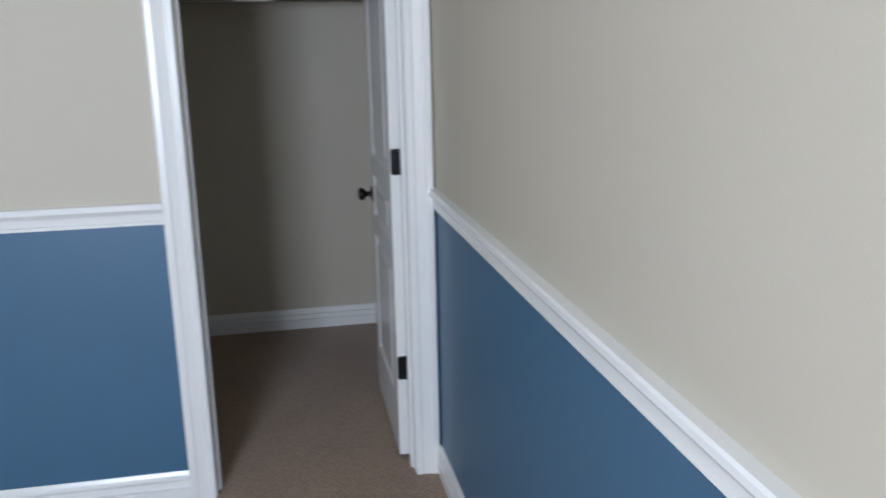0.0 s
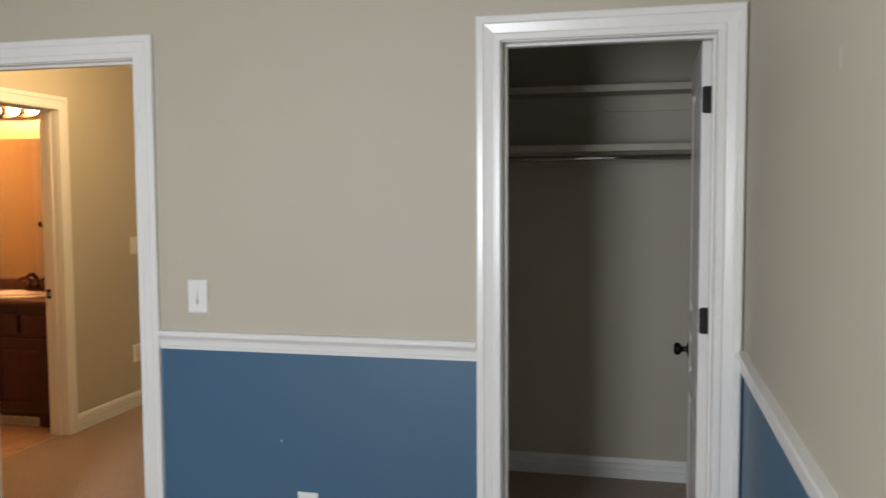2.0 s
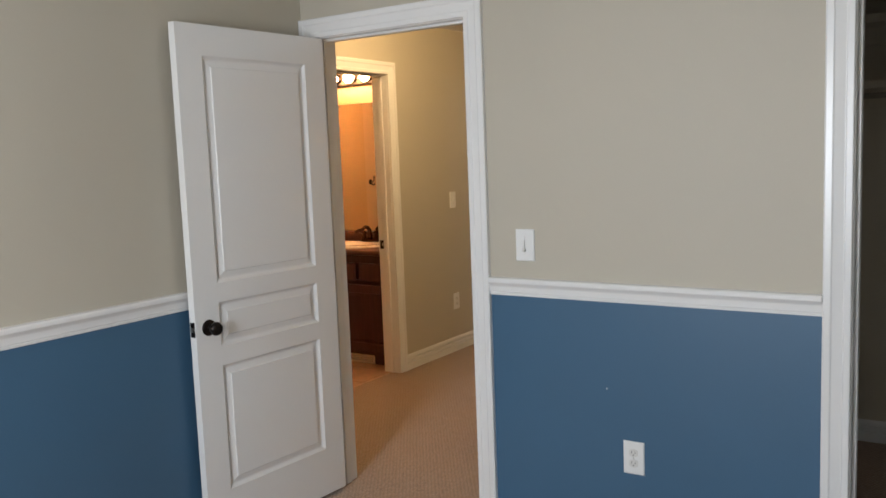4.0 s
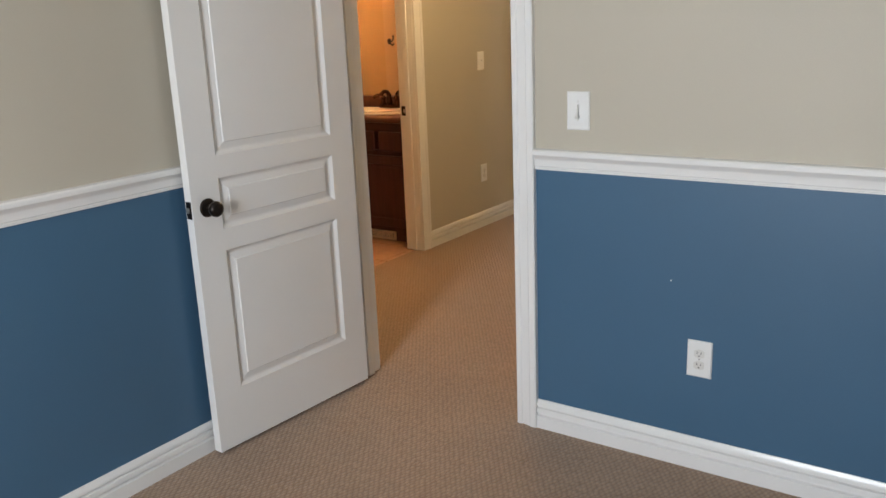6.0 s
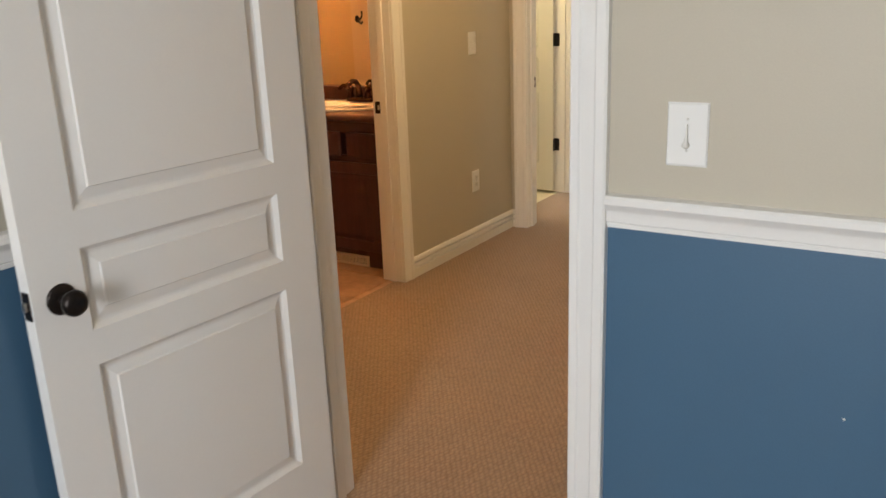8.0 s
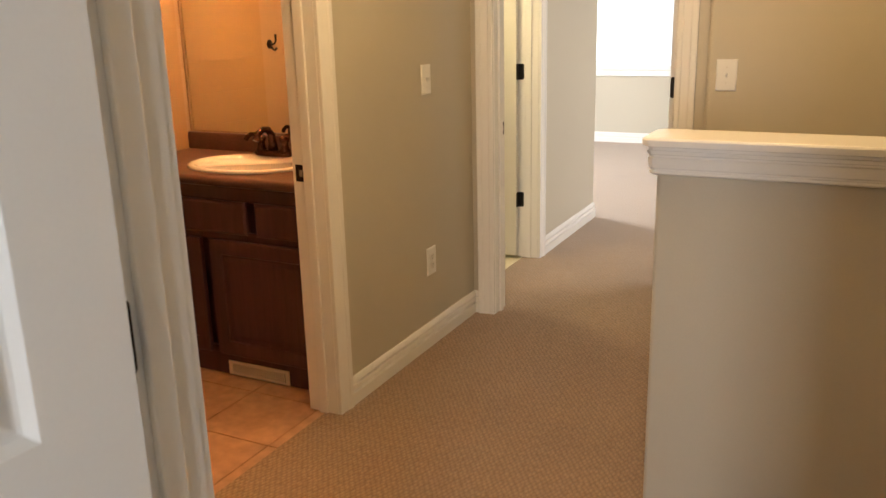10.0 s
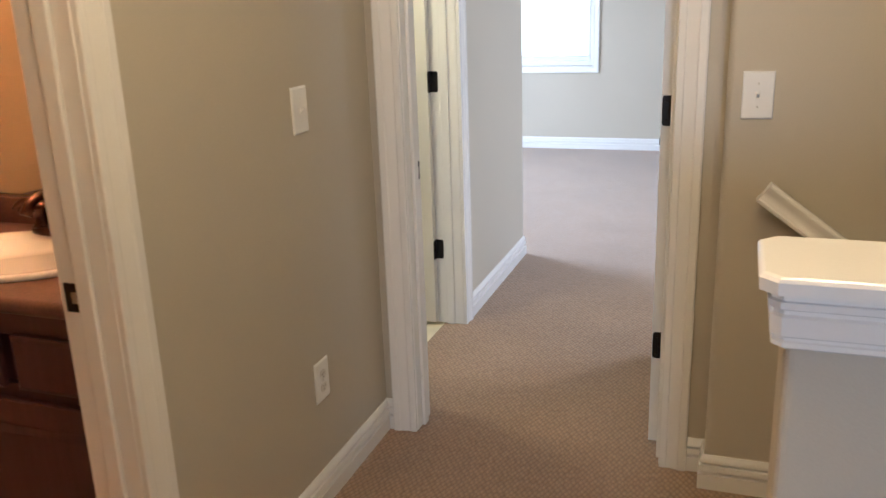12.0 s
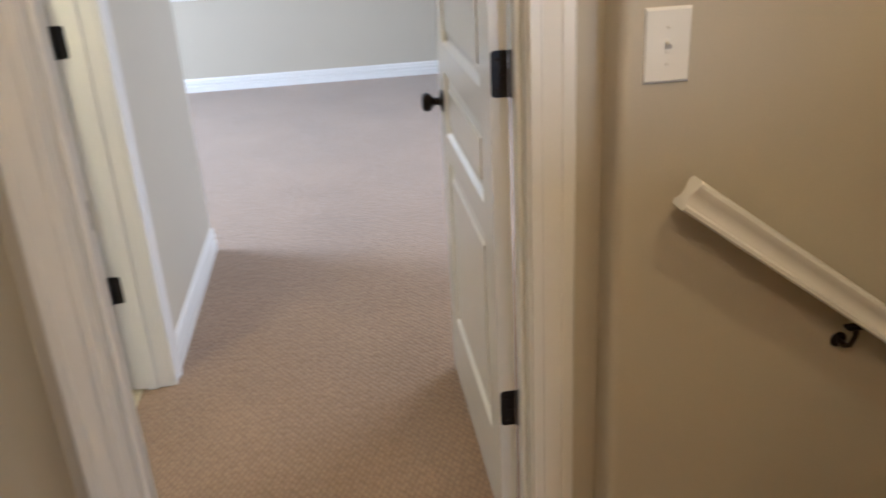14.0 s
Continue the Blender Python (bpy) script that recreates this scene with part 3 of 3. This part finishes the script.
# ---- switches and outlets ----
def plate(m, label, kind_):
    """A wall plate facing local -y, its centre at the origin."""
    outlet = kind_ == "outlet"
    ob = thing("wall_outlet" if outlet else "light_switch", m, label, "electrical outlet" if outlet else "light switch", "outlets" if outlet else "light switches")
    bm = bmesh.new()
    strip(bm, [[(x * a, -d, z * a * (1 if a == 1 else 1.0)) for x, z in ((-0.0395, -0.0615), (0.0395, -0.0615), (0.0395, 0.0615), (-0.0395, 0.0615))] for a, d in ((1, 0.0), (1, 0.003), (0.93, 0.0062))])
    part("plate", bm, PLATE, ob)
    screws = ((0.0,),) if outlet else ((0.030,), (-0.030,))
    for (z,) in screws:
        part("screw", lathe([(0.0, 0.0008), (0.0028, 0.0004), (0.003, -0.0005)], pose(0, -0.0063, z, 90, 0, 0), 10), STEEL if outlet else RECEPTACLE, ob)
    if outlet:
        for z in (0.0195, -0.0195):
            shape = [(0.0165 * max(-0.82, min(0.82, math.cos(a))) / 0.82, z + 0.0145 * math.sin(a)) for a in [k * math.tau / 24 for k in range(24)]]
            bm = bmesh.new()
            strip(bm, [[(x, -d, q) for x, q in shape] for d in (0.0050, 0.0088)])
            f = part("receptacle", bm, RECEPTACLE, ob)
            # Grey pieces laid on the face stand in for shade inside the openings.
            for x, h in ((-0.0062, 0.0042), (0.0062, 0.0034)):
                part("slot", box((x - 0.0012, -0.0092, z + 0.003 - h), (x + 0.0012, -0.0087, z + 0.003 + h)), SLOT_GREY, f)
            part("ground_hole", lathe([(0.0, 0.0003), (0.0026, 0.0003), (0.0026, -0.001)], pose(0, -0.0088, z - 0.0075, 90, 0, 0), 10), SLOT_GREY, f)
    elif kind_ == "switch":
        bz = part("switch_bezel", box((-0.0052, -0.0078, -0.012), (0.0052, -0.006, 0.012), 0.0008), PLATE, ob)
        tg = bmesh.new()
        strip(tg, [[(x * w1, y, z0) for x in (-1, 1)] + [(x * w1, y, z1) for x in (1, -1)] for w1, y, z0, z1 in ((0.0038, -0.0070, -0.006, 0.006), (0.0036, -0.013, -0.001, 0.008), (0.0030, -0.0185, 0.0035, 0.0095))])
        part("toggle", tg, PLATE, ob)
    return ob


bedroom_switch = plate(pose(1.084, -0.0003, 1.155), "white toggle switch plate with a curved lever beside the bedroom doorway", "lever")
lever = part("lever", tube([(0.0005, -0.0085, 0.020), (0.001, -0.013, 0.014), (0.001, -0.0145, -0.002), (0.000, -0.014, -0.012), (-0.0005, -0.012, -0.019), (-0.0008, -0.008, -0.022)], [0.0016, 0.0019, 0.0022, 0.0042, 0.0080, 0.0055]), RECEPTACLE, bedroom_switch)
plate(pose(1.507, -0.0003, 0.384), "white duplex outlet plate low on the blue wall", "outlet")
plate(pose(LX + 0.0003, 2.549, 1.168, 0, 0, 90), "white toggle switch plate on the hall wall", "switch")
plate(pose(LX + 0.0003, 2.552, 0.386, 0, 0, 90), "white duplex outlet plate low on the hall wall", "outlet")
plate(pose(0.268, SY - 0.0003, 1.170), "white toggle switch plate above the stair handrail", "switch")


# ---- closet ----
for z, rod in ((2.034, False), (1.746, True)):
    sh = thing("closet_shelf", (1.75, CY, z), "greige painted closet shelf on a wall cleat" + (" above a chrome rod" if rod else ""), "shelf", "closet shelves")
    part("shelf_board", box((0.001, -0.32, 0), (1.249, -0.001, 0.019), 0.001), GREIGE, sh)
    part("front_edge", box((0.001, -0.334, -0.014), (1.249, -0.3205, 0.021), 0.002), GREIGE, sh)
    part("cleat", box((0.001, -0.017, -0.083), (1.249, -0.001, -0.0005), 0.001), GREIGE, sh)
    if rod:
        rd = thing("closet_rod", (1.752, CY - 0.29, z - 0.045), "polished chrome clothes rod under a closet shelf", "closet rod")
        part("rod", tube([(0.004, 0, 0), (1.242, 0, 0)], 0.0135, 20), CHROME, rd)
        for x, s in ((0, 1), (1.2455, -1)):
            part("rod_socket", lathe([(0.0, 0.0), (0.026, 0.0), (0.026, 0.004), (0.018, 0.006), (0.018, 0.014), (0.0145, 0.014)], pose(x, 0, 0, 0, 90 * s, 0)), CHROME, rd)

# ---- half wall by the stairs ----
PX, PY0, PY1 = 0.296, 1.614, 1.735
hw = thing("half_wall", (0, 0, 0), "greige painted half wall with a white moulded cap beside the stairs", "half wall", kind="structure")
part("wall_body", box((PX, PY0, 0), (1.634, PY1, 1.021), 0.012, 3), GREIGE, hw)


def octagon(grow, cut):
    x0, y0, y1 = PX - grow, PY0 - grow, PY1 + grow
    cut *= 0.58
    return [(1.634, y0), (x0 + cut, y0), (x0, y0 + cut), (x0, y1 - cut), (x0 + cut, y1), (1.634, y1)]


bm = bmesh.new()
strip(bm, [[(x, y, z + 0.009) for x, y in octagon(g, k)] for z, g, k in ((1.001, 0.001, 0.012), (1.001, 0.010, 0.016), (1.006, 0.018, 0.022), (1.012, 0.018, 0.022), (1.014, 0.015, 0.02), (1.018, 0.015, 0.02), (1.021, 0.020, 0.022), (1.046, 0.022, 0.024), (1.049, 0.018, 0.022), (1.054, 0.018, 0.022), (1.057, 0.024, 0.024),
                                                                 (1.066, 0.025, 0.024), (1.067, 0.021, 0.024), (1.076, 0.021, 0.024))])
part("cap_moulding", bm, TRIM, hw, "white painted stepped moulding")
bm = bmesh.new()
strip(bm, [[(x, y, z + 0.009) for x, y in octagon(g, k)] for z, g, k in ((1.076, 0.030, 0.035), (1.078, 0.036, 0.036), (1.094, 0.037, 0.036), (1.098, 0.034, 0.035), (1.100, 0.030, 0.034))])
part("cap_board", bm, TRIM, hw, "white painted cap board with clipped corners")

# ---- stair handrail ----
slope = math.atan(0.74)
hr = thing("handrail", (0.298, SY - 0.05, 0.925), "white painted moulded handrail sloping down on dark wall brackets", "handrail")
side = [(0.022, -0.032), (0.027, -0.028), (0.027, -0.021), (0.021, -0.017), (0.0175, -0.008), (0.017, 0.002), (0.020, 0.011), (0.0245, 0.018), (0.026, 0.026), (0.024, 0.032), (0.016, 0.036)]
prof = [(0.9 * -y, 0.87 * q) for y, q in side] + [(0.9 * y, 0.87 * q) for y, q in side[::-1]]
bm = bmesh.new()
L = 3.4
strip(bm, [[(x + q * math.sin(slope), y, q * math.cos(slope) - x * math.tan(slope)) for y, q in prof] for x in (0.0, L * math.cos(slope))])
soften(part("rail", bm, TRIM, hr), 30)
for x in (0.355, 1.6, 2.6):
    z = -x * math.tan(slope) - 0.04
    br = part("bracket", tube([(x, 0.048, z - 0.055), (x, 0.030, z - 0.058), (x, 0.010, z - 0.045), (x, 0.0, z - 0.02), (x, 0.0, z + 0.002)], [0.0065, 0.006, 0.0055, 0.0055, 0.006]), BRONZE, hr, "dark bronze handrail bracket")
    part("bracket_rose", lathe([(0.0, 0.008), (0.008, 0.007), (0.015, 0.003), (0.017, 0.0)], pose(x, 0.0497, z - 0.055, 90, 0, 0)), BRONZE, br)
    part("bracket_saddle", box((x - 0.022, -0.010, z - 0.004), (x + 0.022, 0.010, z + 0.004), 0.002), BRONZE, br)


# ---- bathroom ----
VX1, VY0, CZ = LX - T, 1.905, 0.847   # right end and front of the vanity, top of its counter
VL = VX1 - BX
van = thing("vanity_cabinet", (BX, BY, 0), "dark cherry wood bathroom vanity with three drawers over two doors", "vanity cabinet")
D = BY - VY0
part("carcass", box((0.002, -D + 0.02, 0.095), (VL - 0.002, -0.002, CZ - 0.042)), WOOD, van)
part("toe_kick", box((0.002, -D + 0.006, 0.0), (VL - 0.002, -D + 0.018, 0.0945)), WOOD, van)


def wood_frame(x0, x1, z0, z1, y, parent):
    """A face frame bar set 2 mm into its neighbours' plane."""
    part("face_frame", box((x0, y, z0), (x1, y + 0.0195, z1), 0.001), WOOD, parent)


wood_frame(0.002, VL - 0.002, 0.7450, CZ - 0.043, -D, van)
wood_frame(0.002, VL - 0.002, 0.585, 0.622, -D + 0.001, van)
wood_frame(0.002, VL - 0.002, 0.095, 0.122, -D, van)


def raised(name, x0, x1, z0, z1, y, rim, parent, label):
    bm = bmesh.new()
    rows = []
    for inset, dy in ((0, 0.019), (0, 0.003), (0.003, 0.0), (rim, 0.0), (rim + 0.004, 0.006), (rim + 0.010, 0.006), (rim + 0.030, 0.002), (rim + 0.032, 0.002)):
        rows.append([(x0 + inset, y + dy, z0 + inset), (x1 - inset, y + dy, z0 + inset), (x1 - inset, y + dy, z1 - inset), (x0 + inset, y + dy, z1 - inset)])
    strip(bm, rows)
    return part(name, bm, WOOD, parent, label)


def slab(name, x0, x1, z0, z1, y, parent, label):
    bm = bmesh.new()
    strip(bm, [[(x0 + i, y + d, z0 + i), (x1 - i, y + d, z0 + i), (x1 - i, y + d, z1 - i), (x0 + i, y + d, z1 - i)] for i, d in ((0, 0.019), (0, 0.007), (0.003, 0.004), (0.009, 0.001), (0.011, 0.0))])
    return part(name, bm, WOOD, parent, label)


for x0, x1 in ((0.02, 0.250), (0.292, 0.742), (0.785, VL - 0.012)):
    slab("drawer_front", x0, x1, 0.615, 0.748, -D - 0.019, van, "plain dark drawer front with an eased edge")
for x0, x1 in ((0.02, 0.500), (0.545, VL - 0.012)):
    raised("cabinet_door", x0, x1, 0.098, 0.588, -D - 0.019, 0.058, van, "dark raised-panel cabinet door")
top = thing("vanity_counter", (BX, BY, CZ), "brown laminate vanity counter with a rolled front edge and backsplash", "countertop")
for nm, prof in (("counter_slab", [(-0.002, -0.04), (-D - 0.025, -0.04), (-D - 0.038, -0.034), (-D - 0.042, -0.02), (-D - 0.038, -0.006), (-D - 0.026, 0.0), (-0.002, 0.0)]),
                 ("backsplash", [(-0.002, 0.0005), (-0.021, 0.0005), (-0.022, 0.062), (-0.018, 0.076), (-0.008, 0.080), (-0.002, 0.079)])):
    bm = bmesh.new()
    strip(bm, [[(x, y, z) for y, z in prof] for x in (0.001, VL - 0.001)])
    soften(part(nm, bm, COUNTER, top), 50)
sk = thing("bathroom_sink", (-1.485, 2.13, CZ), "cream porcelain oval drop-in bathroom sink", "sink")
part("basin", lathe([(0.0, -0.030), (0.09, -0.0285), (0.17, -0.021), (0.205, -0.006), (0.222, 0.006), (0.232, 0.0125), (0.246, 0.0145), (0.258, 0.011), (0.262, 0.001)], Matrix(), 64, scale=(1.06, 0.80)), PORCELAIN, sk)
part("drain", lathe([(0.0, -0.0275), (0.016, -0.0270), (0.021, -0.0275), (0.022, -0.0285)], Matrix(), 20), BRONZE, sk)
part("overflow", lathe([(0.0, 0.001), (0.010, 0.0008), (0.012, -0.001)], pose(0.02, -0.150, -0.010, -38, 0, 0), 14), BRONZE, sk)
fc = thing("faucet", (-1.50, 2.312, CZ + 0.013), "oil-rubbed bronze two-handle bathroom faucet on the sink", "faucet")
part("base", lathe([(0.0, 0.022), (0.08, 0.021), (0.094, 0.016), (0.100, 0.004), (0.100, -0.003)], Matrix(), 36, scale=(1.0, 0.32)), FAUCET, fc)
part("spout", tube([(0, 0.0, 0.015), (0, 0.0, 0.050), (0, -0.006, 0.088), (0, -0.028, 0.112), (0, -0.062, 0.116), (0, -0.094, 0.102), (0, -0.112, 0.076)], [0.023, 0.018, 0.0155, 0.0145, 0.014, 0.0135, 0.0155], 20), FAUCET, fc)
part("lift_rod", tube([(0, 0.018, 0.015), (0, 0.018, 0.085), (0, 0.018, 0.09)], [0.0025, 0.0025, 0.0055]), FAUCET, fc)
for s in (-1, 1):
    h = part("handle", lathe([(0.024, 0.012), (0.023, 0.022), (0.017, 0.034), (0.015, 0.052), (0.020, 0.062), (0.021, 0.072), (0.015, 0.082), (0.0, 0.085)], pose(s * 0.062, 0, 0), 22), FAUCET, fc)
    part("lever", tube([(s * 0.060, 0, 0.074), (s * 0.080, -0.006, 0.086), (s * 0.104, -0.014, 0.087), (s * 0.122, -0.020, 0.074), (s * 0.128, -0.022, 0.064)], [0.010, 0.010, 0.009, 0.0095, 0.011], 14), FAUCET, h)
mr = thing("bathroom_mirror", (BX, BY, 0.93), "frameless wall mirror above the vanity backsplash", "mirror")
part("mirror_glass", box((0.012, -0.0055, 0), (VL - 0.01, -0.0008, 1.010), 0.002), MIRROR, mr)
vl = thing("vanity_light", (-1.50, BY, 2.135), "bronze vanity light bar with five lit round bulbs", "wall lamp")
part("backplate", box((-0.43, -0.028, -0.055), (0.43, -0.001, 0.055), 0.006, 2), BRONZE, vl)
for k in range(5):
    x = -0.316 + 0.158 * k
    s = part("socket", lathe([(0.030, 0.0), (0.030, 0.006), (0.019, 0.010), (0.019, 0.026), (0.0, 0.026)], pose(x, -0.028, 0, 90, 0, 0)), BRONZE, vl)
    part("bulb", lathe([(0.0, 0.106), (0.018, 0.102), (0.034, 0.090), (0.0405, 0.073), (0.040, 0.060), (0.033, 0.045), (0.020, 0.034), (0.014, 0.024)], pose(x, -0.028, 0, 90, 0, 0), 24), BULB, s, "lit round bulb")
tile = thing("wall_tile_panel", (BX, 0, 0), "pale glazed wall tile beside the vanity, orange lamplight put in its colour", "wall tile", kind="structure")
part("tile_bed", box((0.0005, 1.847, CZ + 0.002), (0.0045, BY - 0.03, 1.98)), WALL_GROUT, tile)
hk = thing("robe_hook", (BX, 1.775, 1.297), "dark bronze double robe hook on the bathroom wall", "hook")
part("hook_plate", lathe([(0.0, 0.011), (0.014, 0.009), (0.022, 0.003), (0.024, 0.0)], pose(0, 0, 0, 0, 90, 0), 20), BRONZE, hk)
part("upper_prong", tube([(0.005, 0, 0), (0.03, 0, 0.0), (0.042, 0, 0.018), (0.042, 0, 0.05)], [0.006, 0.005, 0.005, 0.0065]), BRONZE, hk)
part("lower_prong", tube([(0.005, 0, -0.004), (0.018, 0, -0.024), (0.034, 0, -0.032), (0.046, 0, -0.018)], [0.006, 0.005, 0.005, 0.006]), BRONZE, hk)
rg = thing("floor_register", (-1.345, VY0 + 0.006, 0.0), "cream metal vent register in the dark vanity toe kick", "vent register")
part("register_frame", box((-0.155, -0.006, 0.001), (0.155, -0.0005, 0.064), 0.002, 2), REGISTER, rg)
# A flat dark panel supplies the shade between the fins.
part("register_gap_shade", box((-0.135, -0.0075, 0.014), (0.135, -0.0062, 0.051)), SLOT, rg)
for k in range(27):
    x = -0.130 + 0.01 * k
    part("fin", box((x - 0.0024, -0.0105, 0.012), (x + 0.0024, -0.0076, 0.053)), REGISTER, rg)


# ---- windows ----
def window(name, x0, x1, z0, z1, y, out, label, shade=True):
    ob = thing(name, (0, 0, 0), label, "window", kind="structure")
    casing(ob, "x", y, out, x0, x1, z1, z0, 0.062, True)
    d = -out
    for a0, a1, b0, b1 in ((x0, x0 + 0.04, z0, z1), (x1 - 0.04, x1, z0, z1), (x0 + 0.04, x1 - 0.04, z0, z0 + 0.045), (x0 + 0.04, x1 - 0.04, z1 - 0.04, z1)):
        ys = sorted((y + d * 0.05, y + d * 0.10))
        part("sash", box((a0, ys[0], b0), (a1, ys[1], b1), 0.004, 2), TRIM, ob)
    ys = sorted((y + d * 0.072, y + d * 0.077))
    g = part("window_pane", box((x0 + 0.04, ys[0], z0 + 0.045), (x1 - 0.04, ys[1], z1 - 0.04)), GLASS, ob)
    g.visible_shadow = False
    if shade:
        sh = part("shade", box((x0 + 0.045, y + d * 0.035 - 0.002, z0 + 0.10), (x1 - 0.045, y + d * 0.035 + 0.002, z1 - 0.002)), BLIND, ob, "white light-filtering shade almost fully lowered, its daylight glow added")
        part("shade_rail", box((x0 + 0.045, y + d * 0.035 - 0.009, z0 + 0.082), (x1 - 0.045, y + d * 0.035 + 0.009, z0 + 0.101), 0.003, 2), TRIM, sh)
    return ob


window("window", -2.36, -1.105, 0.788, 2.05, FY, -1, "white framed bedroom window with a bright lowered shade")
window("window", 0.95, 1.9, 0.85, 2.05, BACK, 1, "white framed bedroom window", False)
tagged(part("backdrop", box((-9, FY + 2.0, -1), (6, FY + 2.05, 6)), OUTSIDE), "bright pale daylight outside the window", "backdrop", kind="structure")

# ---- small marks ----
mk = thing("wall_nick", (1.405, -0.0003, 0.630), "small pale nick in the blue wall paint", "paint nick")
part("nick", lathe([(0.0, 0.0008), (0.0018, 0.0005), (0.0028, 0.0)], pose(0, 0, 0, 90, 0, 0), 8), PLATE, mk)
sc = thing("wall_scuff", (2.9997, -1.27, 1.754), "faint pale scratch in the greige wall paint", "paint scuff")
part("scratch", prism([(0, -0.0015), (0, 0.0015), (-0.0004, 0.0008), (-0.0004, -0.0008)], -0.017, 0.017), PLATE, sc)


# ---- tiles, piece by piece ----
def flat_tile(name, lo, hi, material_, parent, shared):
    """A tile with eased edges between two corners; tiles of one size share a mesh."""
    size = tuple(round(b - a, 4) for a, b in zip(lo, hi))
    if size not in shared:
        first = part(name, box((0, 0, 0), size, 0.0007), material_, parent)
        shared[size] = first.data
        first.location = lo
        return first
    ob = new(name, shared[size])
    ob.parent = parent
    ob.location = lo
    return tagged(ob)


def cuts(a, b, joint, pitch, gap):
    """The stretches between joints, which lie at joint + n pitch, from a to b."""
    at = sorted({a, b, *[joint + n * pitch for n in range(-30, 31) if a + 0.01 < joint + n * pitch < b - 0.01]})
    return [(p + gap / 2, q - gap / 2) for p, q in zip(at, at[1:])]


meshes = {}
for x0, x1 in cuts(BX, -0.93, -1.305, 0.33, 0.004):
    for y0, y1 in cuts(T, BY, 1.815, 0.33, 0.004):
        flat_tile("floor_tile", (x0, y0, -0.0075), (x1, y1, -0.004), VINYL, bath_floor, meshes)
meshes = {}
for y0, y1 in cuts(1.845, BY - 0.028, 1.845, 0.61, 0.0014):
    for z0, z1 in cuts(CZ + 0.002, 1.98, 0.935, 0.152, 0.0014):
        flat_tile("wall_tile", (0.004, y0, z0), (0.0062, y1, z1), SHOWER, tile, meshes)
